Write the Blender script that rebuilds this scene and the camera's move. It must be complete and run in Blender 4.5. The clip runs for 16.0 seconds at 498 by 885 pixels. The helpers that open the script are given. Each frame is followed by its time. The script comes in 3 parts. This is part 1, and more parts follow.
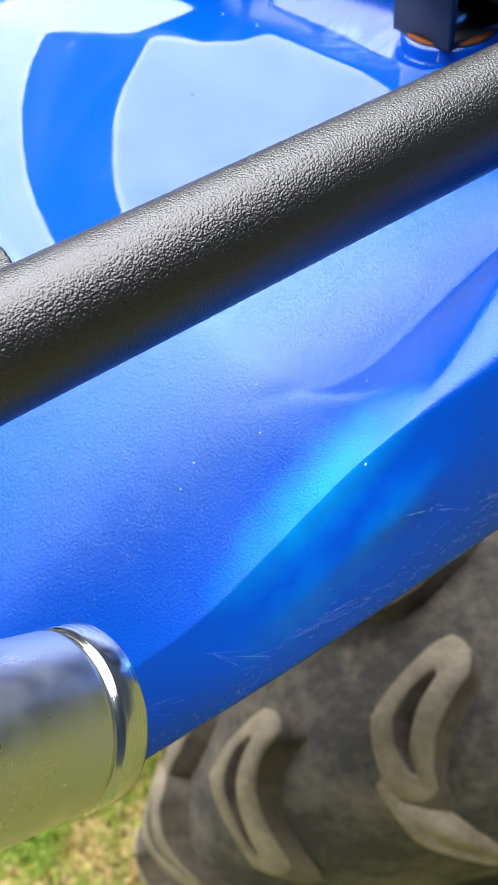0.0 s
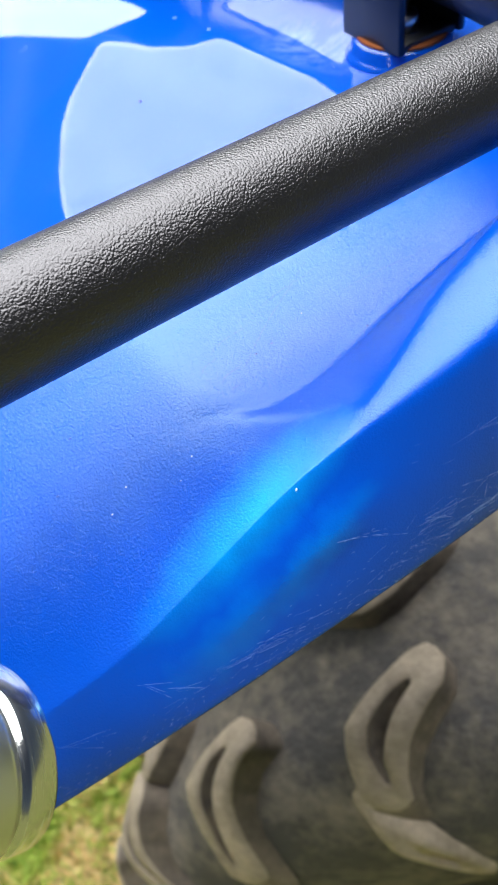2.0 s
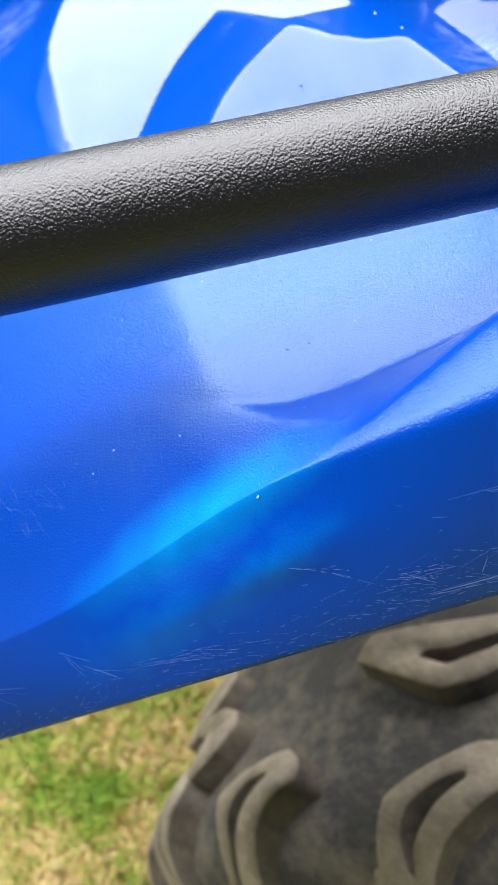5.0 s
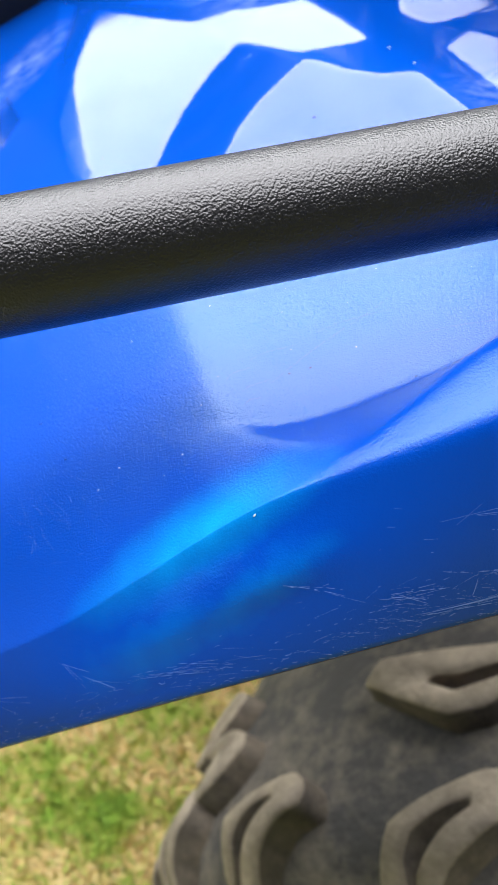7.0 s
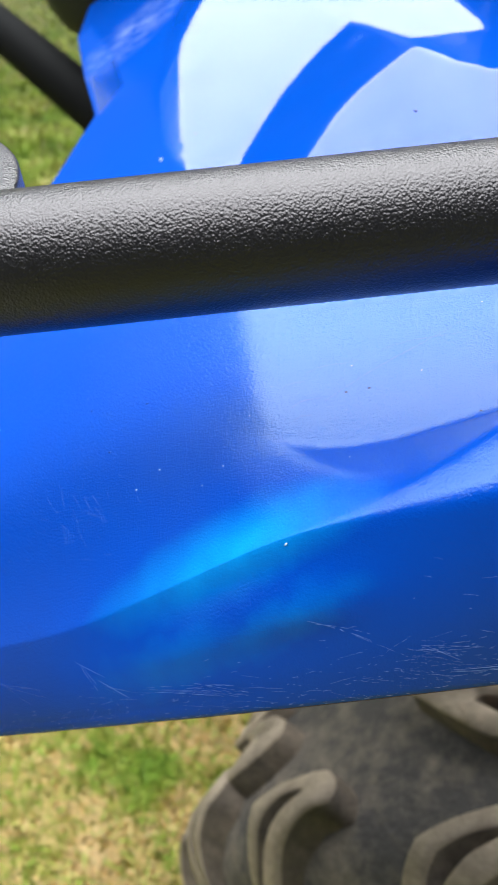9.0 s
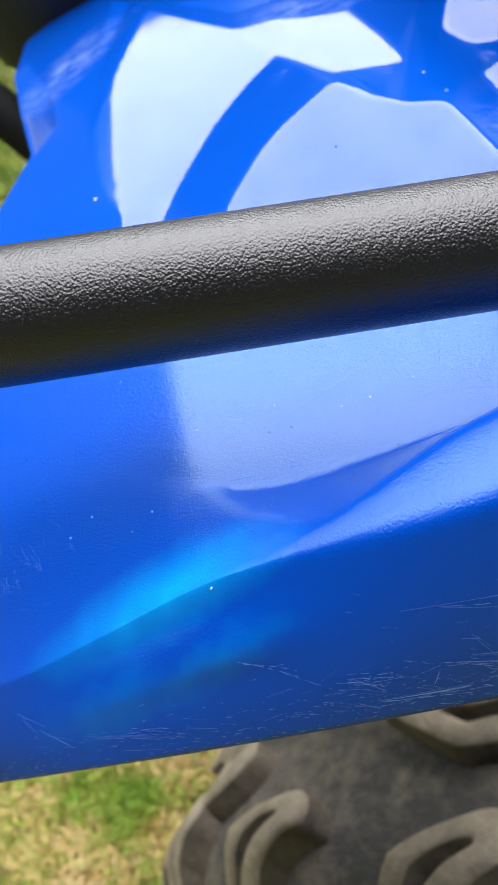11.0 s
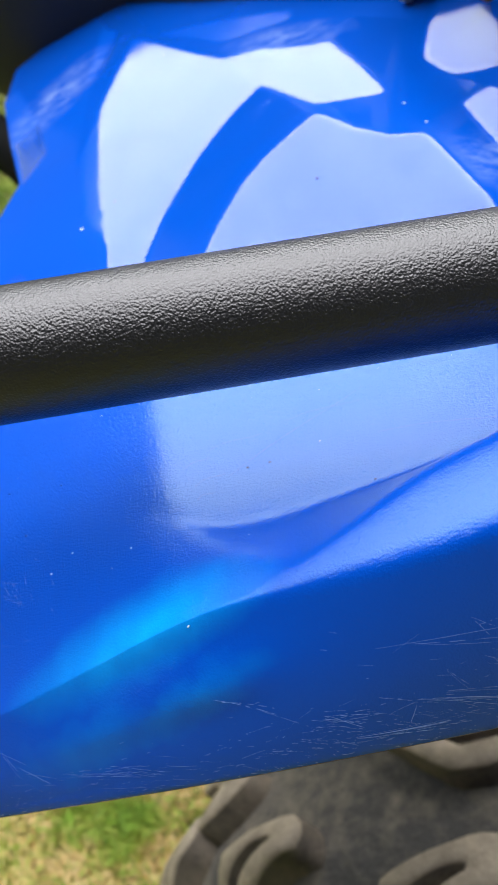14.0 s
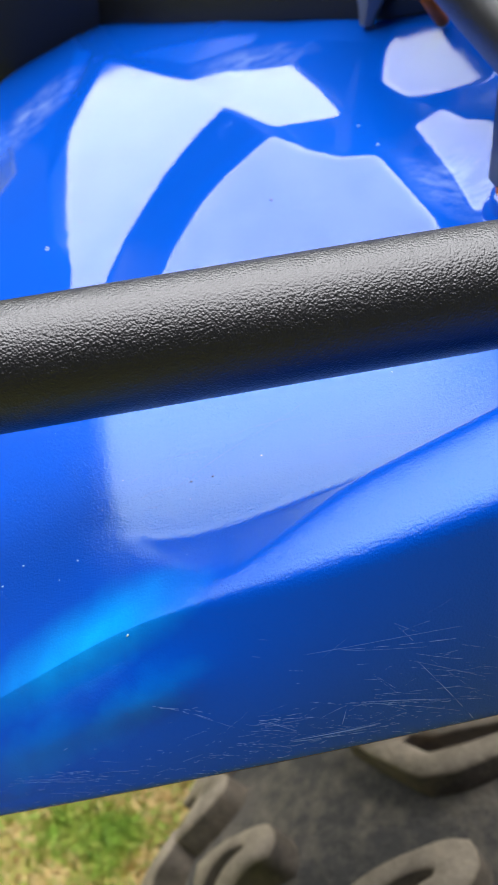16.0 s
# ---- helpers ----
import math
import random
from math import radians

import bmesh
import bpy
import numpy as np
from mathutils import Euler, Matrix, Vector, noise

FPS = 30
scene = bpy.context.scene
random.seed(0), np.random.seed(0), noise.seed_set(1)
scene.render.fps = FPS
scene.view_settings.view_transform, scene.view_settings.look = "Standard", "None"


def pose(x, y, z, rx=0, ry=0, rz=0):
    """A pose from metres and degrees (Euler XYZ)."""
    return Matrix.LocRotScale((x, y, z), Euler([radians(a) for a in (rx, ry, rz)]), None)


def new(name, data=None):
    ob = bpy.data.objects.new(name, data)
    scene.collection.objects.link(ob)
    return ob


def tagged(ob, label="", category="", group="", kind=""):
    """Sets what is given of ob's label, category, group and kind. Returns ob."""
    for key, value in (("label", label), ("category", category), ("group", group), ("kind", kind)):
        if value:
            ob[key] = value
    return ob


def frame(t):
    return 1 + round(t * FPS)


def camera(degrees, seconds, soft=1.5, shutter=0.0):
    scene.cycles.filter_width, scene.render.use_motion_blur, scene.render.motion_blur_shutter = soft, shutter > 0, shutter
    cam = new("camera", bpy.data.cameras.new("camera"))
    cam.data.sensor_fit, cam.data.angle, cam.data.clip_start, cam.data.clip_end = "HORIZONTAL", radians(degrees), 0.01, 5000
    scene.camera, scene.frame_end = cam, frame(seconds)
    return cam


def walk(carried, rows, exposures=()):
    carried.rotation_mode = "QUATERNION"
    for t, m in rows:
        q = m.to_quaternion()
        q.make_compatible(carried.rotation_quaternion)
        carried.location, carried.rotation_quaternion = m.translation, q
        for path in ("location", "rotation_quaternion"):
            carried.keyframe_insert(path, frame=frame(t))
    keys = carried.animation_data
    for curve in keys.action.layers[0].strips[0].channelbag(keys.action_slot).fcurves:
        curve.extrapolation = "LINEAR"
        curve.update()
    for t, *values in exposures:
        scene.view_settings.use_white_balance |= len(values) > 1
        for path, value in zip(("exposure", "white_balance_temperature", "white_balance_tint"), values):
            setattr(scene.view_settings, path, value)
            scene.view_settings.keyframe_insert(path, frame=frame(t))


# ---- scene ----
cam = camera(32.6, 16.0)
cam.data.dof.use_dof, cam.data.dof.focus_distance, cam.data.dof.aperture_fstop = True, 0.157, 42.0
# length of the walk, height of the first eye, its tilt, and the turn that lays the rack rail along x
METRES, EYE, TILT, TURN, LEVEL = 0.18, 1.12, -45.0, -34.0, 6.557
ROWS = [
    (0.0, 0.0, 0.0, 0.0, 0.0, 0.0, -0.0),
    (0.5, 0.0115, 0.0136, 0.0105, 0.06, -0.15, -0.04),
    (1.0, 0.0254, 0.0331, 0.0162, -0.04, -0.32, 0.04),
    (1.5, 0.0332, 0.0324, 0.0263, -0.07, -0.2, 0.12),
    (2.0, 0.0791, 0.034, 0.0324, -0.24, -0.24, 0.61),
    (2.5, 0.1151, 0.0298, 0.0483, 0.63, 0.15, 0.1),
    (3.0, 0.2477, 0.0994, 0.0447, 4.21, 0.47, -3.06),
    (3.5, 0.2688, 0.1459, 0.0406, 7.82, 0.21, -9.0),
    (4.0, 0.2792, 0.1281, 0.0233, 10.4, -0.33, -12.17),
    (4.5, 0.2972, 0.1489, 0.0227, 12.54, -0.6, -13.95),
    (7.0, 0.3411, 0.1293, 0.0339, 14.95, 0.8, -16.38),
    (7.5, 0.25, 0.1385, 0.0268, 16.35, 0.24, -17.4),
    (8.0, 0.2609, 0.1725, 0.0176, 19.46, -1.93, -21.17),
    (8.5, 0.3279, 0.1812, 0.0583, 20.83, -3.24, -22.47),
    (9.0, 0.3497, 0.1831, 0.0965, 21.05, -3.23, -22.61),
    (9.5, 0.3576, 0.1605, 0.1256, 20.38, -2.69, -21.51),
    (10.0, 0.3828, 0.1755, 0.1392, 19.44, -2.16, -20.63),
    (12.5, 0.3961, 0.1594, 0.1593, 18.63, -0.52, -19.12),
    (13.0, 0.3982, 0.1563, 0.1638, 18.59, -0.37, -19.09),
    (13.5, 0.3874, 0.1694, 0.168, 18.78, -0.55, -19.17),
    (14.0, 0.4063, 0.1716, 0.1753, 18.61, -0.31, -19.11),
    (14.5, 0.399, 0.1713, 0.1836, 18.52, -0.12, -19.19),
    (15.0, 0.4172, 0.171, 0.1927, 18.42, 0.08, -19.14),
    (15.5, 0.4424, 0.1659, 0.1977, 18.1, 0.38, -18.9),
    (16.0, 0.4686, 0.151, 0.1977, 17.87, 0.72, -18.69),
]
base = pose(0, 0, EYE, 0, LEVEL, -0.5) @ pose(0, 0, 0, TILT, 0, TURN)
walk(cam, [(t, base @ pose(METRES * x, METRES * y, METRES * z, 90 + pitch, roll, yaw)) for t, x, y, z, yaw, pitch, roll in ROWS],
     exposures=[(0.0, 0.36), (2.5, 0.3), (4.5, 0.2), (7.0, 0.12), (9.5, 0.05), (12.5, -0.03), (16.0, -0.08)])

# ---- sky and sun: bright, thinly veiled sky ----
SUN_EL, SUN_AZ = 66.0, 4.0
world = bpy.data.worlds.new("sky")
scene.world = world
world.use_nodes = True
wn, wl = world.node_tree.nodes, world.node_tree.links
sky = wn.new("ShaderNodeTexSky")
sky.sky_type, sky.sun_disc = "NISHITA", False
sky.sun_elevation, sky.sun_rotation = radians(SUN_EL), radians(SUN_AZ)
veil = wn.new("ShaderNodeMix")
veil.data_type = "RGBA"
veil.inputs["Factor"].default_value = 0.1
veil.inputs["B"].default_value = (9.0, 9.6, 10.4, 1)
wl.new(sky.outputs["Color"], veil.inputs["A"])
wl.new(veil.outputs["Result"], wn["Background"].inputs["Color"])
wn["Background"].inputs["Strength"].default_value = 0.014
sun = new("sun", bpy.data.lights.new("sun", "SUN"))
sun.data.energy, sun.data.angle, sun.data.color = 8.9, radians(84), (0.93, 0.985, 1.0)
sun.matrix_world = pose(0, 0, 6, SUN_EL - 90, 0, -SUN_AZ)


# ---- materials ----
def material(name, colour, rough=0.5, metal=0.0, spec=0.5, coat=0.0):
    m = bpy.data.materials.new(name)
    m.use_nodes = True
    b = m.node_tree.nodes["Principled BSDF"]
    b.inputs["Base Color"].default_value = (*colour, 1)
    b.inputs["Roughness"].default_value, b.inputs["Metallic"].default_value = rough, metal
    b.inputs["Specular IOR Level"].default_value, b.inputs["Coat Weight"].default_value = spec, coat
    return m


def node(m, kind, **values):
    n = m.node_tree.nodes.new(kind)
    for k, v in values.items():
        n.inputs[k].default_value = v
    return n


def link(m, a, b):
    m.node_tree.links.new(a, b)


def place(m, scale=(1, 1, 1), turn=(0, 0, 0), what="Object"):
    """Object coordinates, stretched and turned."""
    c = m.node_tree.nodes.new("ShaderNodeTexCoord")
    p = m.node_tree.nodes.new("ShaderNodeMapping")
    p.inputs["Scale"].default_value, p.inputs["Rotation"].default_value = scale, [radians(a) for a in turn]
    link(m, c.outputs[what], p.inputs["Vector"])
    return p.outputs["Vector"]


def noise_of(m, vec, scale, detail=3.0, rough=0.55):
    n = node(m, "ShaderNodeTexNoise", Scale=scale, Detail=detail, Roughness=rough)
    link(m, vec, n.inputs["Vector"])
    return n.outputs["Fac"]


def ramp(m, fac, stops):
    r = m.node_tree.nodes.new("ShaderNodeValToRGB")
    while len(r.color_ramp.elements) < len(stops):
        r.color_ramp.elements.new(0.5)
    for e, (p, c) in zip(r.color_ramp.elements, stops):
        e.position, e.color = p, (*c, 1) if len(c) == 3 else c
    link(m, fac, r.inputs["Fac"])
    return r.outputs["Color"]


def grey(*stops):
    return [(p, (v, v, v)) for p, v in stops]


def mixed(m, fac, a, b):
    n = m.node_tree.nodes.new("ShaderNodeMix")
    n.data_type = "RGBA"
    for sock, v in (("Factor", fac), ("A", a), ("B", b)):
        if isinstance(v, (int, float)):
            n.inputs[sock].default_value = v
        elif isinstance(v, tuple):
            n.inputs[sock].default_value = (*v, 1)
        else:
            link(m, v, n.inputs[sock])
    return n.outputs["Result"]


def maths(m, op, a, b=0.0):
    n = m.node_tree.nodes.new("ShaderNodeMath")
    n.operation = op
    for i, v in enumerate((a, b)):
        if isinstance(v, (int, float)):
            n.inputs[i].default_value = v
        else:
            link(m, v, n.inputs[i])
    return n.outputs[0]


def bump(m, height, strength, distance, before=None):
    n = node(m, "ShaderNodeBump", Strength=strength, Distance=distance)
    link(m, height, n.inputs["Height"])
    if before is not None:
        link(m, before, n.inputs["Normal"])
    return n.outputs["Normal"]


def shader(m):
    return m.node_tree.nodes["Principled BSDF"]


BLUE = (0.002, 0.055, 0.66)
# outer fender: moulded plastic, faint leather-like grain
fender_blue = material("grained blue plastic", BLUE, 0.33, 0, 0.62, 0.0)
shader(fender_blue).inputs["Specular Tint"].default_value = (0.7, 1.0, 1.0, 1)
v = place(fender_blue)
plain = mixed(fender_blue, noise_of(fender_blue, v, 14, 4), (0.0, 0.067, 0.52), (0.0, 0.082, 0.6))


def streak(m, at, size, turn, warp=0.0):
    """A soft spot of the given half sizes in the object's space, 1 in the middle, with a wavering outline."""
    c = m.node_tree.nodes.new("ShaderNodeTexCoord")
    waver = node(m, "ShaderNodeTexNoise", Scale=110.0, Detail=2.0)
    link(m, c.outputs["Object"], waver.inputs["Vector"])
    shift = m.node_tree.nodes.new("ShaderNodeVectorMath")
    shift.operation = "MULTIPLY_ADD"
    link(m, waver.outputs["Color"], shift.inputs[0])
    shift.inputs[1].default_value = (2 * warp, 2 * warp, 2 * warp)
    shift.inputs[2].default_value = (-warp, -warp, -warp)
    moved = m.node_tree.nodes.new("ShaderNodeVectorMath")
    link(m, c.outputs["Object"], moved.inputs[0])
    link(m, shift.outputs["Vector"], moved.inputs[1])
    p = m.node_tree.nodes.new("ShaderNodeMapping")
    p.vector_type = "TEXTURE"
    p.inputs["Location"].default_value, p.inputs["Scale"].default_value = at, size
    p.inputs["Rotation"].default_value = [radians(a) for a in turn]
    g = m.node_tree.nodes.new("ShaderNodeTexGradient")
    g.gradient_type = "SPHERICAL"
    link(m, moved.outputs["Vector"], p.inputs["Vector"])
    link(m, p.outputs["Vector"], g.inputs["Vector"])
    return g.outputs["Fac"]


bleach_and_glints = maths(fender_blue, "POWER", streak(fender_blue, (0.064, 0.0905, 0.9775), (0.042, 0.0125, 0.0075), (0, -32, 0), 0.002), 1.2)
# two wall spots: highlights of the dents, put into the base colour
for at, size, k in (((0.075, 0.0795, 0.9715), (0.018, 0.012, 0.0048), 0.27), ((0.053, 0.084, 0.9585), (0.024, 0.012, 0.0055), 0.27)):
    bleach_and_glints = maths(fender_blue, "ADD", bleach_and_glints, maths(fender_blue, "MULTIPLY", streak(fender_blue, at, size, (0, -33, 0), 0.005), k))
bleach_and_glints = maths(fender_blue, "MULTIPLY", bleach_and_glints, maths(fender_blue, "ADD", noise_of(fender_blue, v, 60, 3), 0.5))
link(fender_blue, mixed(fender_blue, bleach_and_glints, plain, (0.0, 0.37, 1.0)), shader(fender_blue).inputs["Base Color"])
g = bump(fender_blue, noise_of(fender_blue, v, 1900, 3), 0.44, 0.00036)
link(fender_blue, g, shader(fender_blue).inputs["Normal"])
link(fender_blue, ramp(fender_blue, noise_of(fender_blue, v, 40, 4), grey((0.3, 0.13), (0.7, 0.22))), shader(fender_blue).inputs["Roughness"])
# upper panels: polished plastic
panel_blue = material("glossy blue plastic", (0.0, 0.09, 0.62), 0.1, 0, 0.58, 0.0)
shader(panel_blue).inputs["Specular Tint"].default_value = (0.95, 1.0, 1.0, 1)
v = place(panel_blue)
link(panel_blue, ramp(panel_blue, noise_of(panel_blue, v, 35, 6, 0.65), grey((0.42, 0.11), (0.62, 0.16), (0.75, 0.32))), shader(panel_blue).inputs["Roughness"])
link(panel_blue, mixed(panel_blue, noise_of(panel_blue, v, 9, 3), (0.0, 0.068, 0.48), (0.0, 0.084, 0.56)), shader(panel_blue).inputs["Base Color"])
haze = ramp(panel_blue, noise_of(panel_blue, place(panel_blue, (1.6, 1, 1)), 42, 7, 0.72), grey((0.34, 0.48), (0.52, 0.6), (0.7, 0.68)))
link(panel_blue, haze, shader(panel_blue).inputs["Specular IOR Level"])
# three soft pale spots, broken up by noise, mixed over the base colour
pale_spots = maths(panel_blue, "ADD", streak(panel_blue, (0.148, 0.412, 0.977), (0.02, 0.045, 0.06), (0, 0, 36)),
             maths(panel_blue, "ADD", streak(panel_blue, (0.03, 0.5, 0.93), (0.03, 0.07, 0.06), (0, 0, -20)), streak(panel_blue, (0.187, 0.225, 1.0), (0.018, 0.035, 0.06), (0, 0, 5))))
pale_spots = maths(panel_blue, "MULTIPLY", pale_spots, ramp(panel_blue, noise_of(panel_blue, place(panel_blue, (1, 1.6, 1)), 60, 6, 0.7), grey((0.42, 0.0), (0.72, 0.6))))
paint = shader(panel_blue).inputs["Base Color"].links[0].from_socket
link(panel_blue, mixed(panel_blue, pale_spots, paint, (0.5, 0.62, 0.85)), shader(panel_blue).inputs["Base Color"])

# rack rail: rough black powder coat
powder = material("textured black powder coat", (0.009, 0.0084, 0.0085), 0.34, 0, 0.98)
v = place(powder)
pebble = powder.node_tree.nodes.new("ShaderNodeTexVoronoi")
pebble.feature = "SMOOTH_F1"
pebble.inputs["Scale"].default_value, pebble.inputs["Smoothness"].default_value = 2200, 0.6
link(powder, v, pebble.inputs["Vector"])
h = maths(powder, "SUBTRACT", maths(powder, "MULTIPLY", noise_of(powder, v, 1750, 2, 0.5), 0.9), maths(powder, "MULTIPLY", pebble.outputs["Distance"], 0.7))
shader(powder).inputs["IOR"].default_value = 1.53
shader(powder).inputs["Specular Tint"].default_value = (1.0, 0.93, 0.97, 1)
link(powder, bump(powder, h, 0.5, 0.0004), shader(powder).inputs["Normal"])
black_plastic = material("black plastic", (0.012, 0.012, 0.014), 0.4, 0, 0.5)
matt_black = material("matt black paint", (0.006, 0.006, 0.0065), 0.7, 0, 0.06)
rust = material("rusty washer", (0.25, 0.07, 0.02), 0.85, 0, 0.2)
seat_black = material("black vinyl", (0.034, 0.035, 0.039), 0.5, 0, 0.4)
steel = material("polished steel", (0.78, 0.77, 0.74), 0.13, 1.0)
satin = material("satin steel", (0.7, 0.69, 0.66), 0.26, 1.0)
sv = place(satin)
link(satin, bump(satin, noise_of(satin, sv, 1600, 3), 0.06, 0.0002), shader(satin).inputs["Normal"])
link(satin, ramp(satin, noise_of(satin, sv, 120, 4), grey((0.35, 0.26), (0.7, 0.44))), shader(satin).inputs["Roughness"])
sv = place(steel, (60, 1, 1))
link(steel, ramp(steel, noise_of(steel, sv, 60, 4), grey((0.4, 0.14), (0.75, 0.34))), shader(steel).inputs["Roughness"])
grey_rubber = material("grey rubber", (0.3, 0.29, 0.27), 0.5, 0, 0.4)
orange = material("orange plastic", (0.5, 0.11, 0.015), 0.45, 0, 0.4)
bolt_steel = material("zinc plated steel", (0.6, 0.6, 0.58), 0.3, 1.0)


def dusty(name, dark, dust, low, high):
    m = material(name, dark, 0.75, 0, 0.3)
    v = place(m)
    f = maths(m, "ADD", maths(m, "MULTIPLY", noise_of(m, v, 22, 5, 0.65), 0.7), maths(m, "MULTIPLY", noise_of(m, v, 130, 4, 0.6), 0.3))
    link(m, ramp(m, f, [(low, dark), (high, dust)]), shader(m).inputs["Base Color"])
    worn = maths(m, "ADD", maths(m, "MULTIPLY", noise_of(m, v, 260, 4), 0.3), noise_of(m, v, 75, 4, 0.6))
    link(m, bump(m, worn, 0.55, 0.004), shader(m).inputs["Normal"])
    return m


rubber = dusty("dusty worn tyre rubber", (0.092, 0.083, 0.078), (0.33, 0.27, 0.205), 0.44, 0.74)
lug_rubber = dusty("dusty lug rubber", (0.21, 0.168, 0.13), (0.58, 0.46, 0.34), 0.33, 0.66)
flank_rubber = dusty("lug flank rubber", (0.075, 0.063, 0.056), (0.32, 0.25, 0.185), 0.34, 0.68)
soil = material("dry lawn", (0.2, 0.2, 0.08), 0.9, 0, 0.2)
v = place(soil)
link(soil, ramp(soil, noise_of(soil, v, 7, 8, 0.7), [(0.36, (0.05, 0.075, 0.013)), (0.5, (0.09, 0.092, 0.023)), (0.64, (0.16, 0.13, 0.055))]), shader(soil).inputs["Base Color"])


def lawn(name, stops):
    """Blades in patches, each with a tint of its own."""
    m = material(name, (0.1, 0.2, 0.03), 0.6, 0, 0.3)
    patch = noise_of(m, place(m), 9, 3)
    geo = m.node_tree.nodes.new("ShaderNodeNewGeometry")
    pick = maths(m, "ADD", maths(m, "MULTIPLY", geo.outputs["Random Per Island"], 0.15), patch)
    link(m, ramp(m, pick, stops), shader(m).inputs["Base Color"])
    return m


blade_mat = lawn("green and straw blades", [(0.40, (0.24, 0.38, 0.04)), (0.50, (0.44, 0.47, 0.085)), (0.58, (0.76, 0.56, 0.23)), (0.75, (0.88, 0.66, 0.35))])
green_mat = lawn("green blades", [(0.42, (0.19, 0.3, 0.04)), (0.6, (0.34, 0.42, 0.06)), (0.78, (0.52, 0.48, 0.16))])
scratch_mat = material("scuffed plastic", (0.24, 0.44, 1.0), 0.5, 0, 0.4)
hair_mat = material("dark hairline", (0.02, 0.06, 0.3), 0.6, 0, 0.3)
dirt = material("dark speck", (0.01, 0.012, 0.03), 0.8, 0, 0.2)
chip = material("pale chip", (0.75, 0.8, 0.82), 0.6, 0, 0.3)


# ---- building helpers ----
def part(name, bm, mat, parent=None, label="", smooth=True):
    me = bpy.data.meshes.new(name)
    bmesh.ops.recalc_face_normals(bm, faces=bm.faces)
    bm.to_mesh(me)
    bm.free()
    return part_of(name, me, mat, parent, label, smooth)


def part_of(name, me, mat, parent=None, label="", smooth=True):
    me.materials.append(mat)
    if smooth:
        me.polygons.foreach_set("use_smooth", [True] * len(me.polygons))
    ob = new(name, me)
    if parent is not None:
        ob.parent = parent
    if label:
        tagged(ob, label)
    return ob


def thing(name, at, label, category, group="", kind=""):
    ob = new(name)
    ob.location = at
    return tagged(ob, label, category, group, kind)


def grid_mesh(name, X, Y, Z):
    """A sheet from three arrays of rows and columns."""
    r, c = X.shape
    co = np.stack([X, Y, Z], -1).reshape(-1, 3)
    i = np.arange(r * c).reshape(r, c)
    quads = np.stack([i[:-1, :-1], i[1:, :-1], i[1:, 1:], i[:-1, 1:]], -1).reshape(-1, 4)
    me = bpy.data.meshes.new(name)
    me.from_pydata(co.tolist(), [], quads.tolist())
    me.update()
    return me


def lathe(rings, n=64, axis="x"):
    """Rings of (along, radius) turned round an axis."""
    bm = bmesh.new()
    loops = []
    for a, r in rings:
        lo = []
        for k in range(n):
            p, q = r * math.cos(2 * math.pi * k / n), r * math.sin(2 * math.pi * k / n)
            lo.append(bm.verts.new({"x": (a, p, q), "y": (p, a, q), "z": (p, q, a)}[axis]))
        loops.append(lo)
    for la, lb in zip(loops, loops[1:]):
        for k in range(n):
            bm.faces.new((la[k], la[(k + 1) % n], lb[(k + 1) % n], lb[k]))
    return bm


def pipe(points, radius, n=48):
    """A bent round tube through points, with closed ends."""
    bm = bmesh.new()
    pts = [Vector(p) for p in points]
    side = None
    loops = []
    for i, p in enumerate(pts):
        d = (pts[min(i + 1, len(pts) - 1)] - pts[max(i - 1, 0)]).normalized()
        side = d.orthogonal().normalized() if side is None else (side - d * side.dot(d)).normalized()
        up = d.cross(side)
        loops.append([bm.verts.new(p + radius * (math.cos(2 * math.pi * k / n) * side + math.sin(2 * math.pi * k / n) * up)) for k in range(n)])
    for la, lb in zip(loops, loops[1:]):
        for k in range(n):
            bm.faces.new((la[k], la[(k + 1) % n], lb[(k + 1) % n], lb[k]))
    bm.faces.new(loops[0])
    bm.faces.new(loops[-1])
    return bm


def prism(top, drop, lift=0.0):
    """A block under a polygon of points, reaching down by drop."""
    bm = bmesh.new()
    a = [bm.verts.new((x, y, z + lift)) for x, y, z in top]
    b = [bm.verts.new((x, y, z - drop)) for x, y, z in top]
    bm.faces.new(a)
    bm.faces.new(b[::-1])
    for k in range(len(a)):
        bm.faces.new((a[k], b[k], b[(k + 1) % len(a)], a[(k + 1) % len(a)]))
    return bm


def box(x0, x1, y0, y1, z0, z1):
    return prism([(x0, y0, z1), (x1, y0, z1), (x1, y1, z1), (x0, y1, z1)], z1 - z0)


def rounded(ob, width, segments=3, angle=30):
    b = ob.modifiers.new("bevel", "BEVEL")
    b.width, b.segments, b.limit_method, b.angle_limit = width, segments, "ANGLE", radians(angle)
    return ob


def blur(a, axis, times):
    for _ in range(times):
        p = np.pad(a, [(1, 1) if k == axis else (0, 0) for k in range(a.ndim)], mode="reflect", reflect_type="odd")
        n = a.shape[axis]
        a = 0.25 * np.take(p, range(0, n), axis) + 0.5 * np.take(p, range(1, n + 1), axis) + 0.25 * np.take(p, range(2, n + 2), axis)
    return a


# ---- the ground ----
n = 40
ground = part_of("ground", grid_mesh("ground", *np.meshgrid(np.linspace(-60, 60, n), np.linspace(-60, 60, n), indexing="ij"), np.zeros((n, n))), soil)
tagged(ground, "patchy green and straw-coloured lawn ground", "ground", kind="structure")


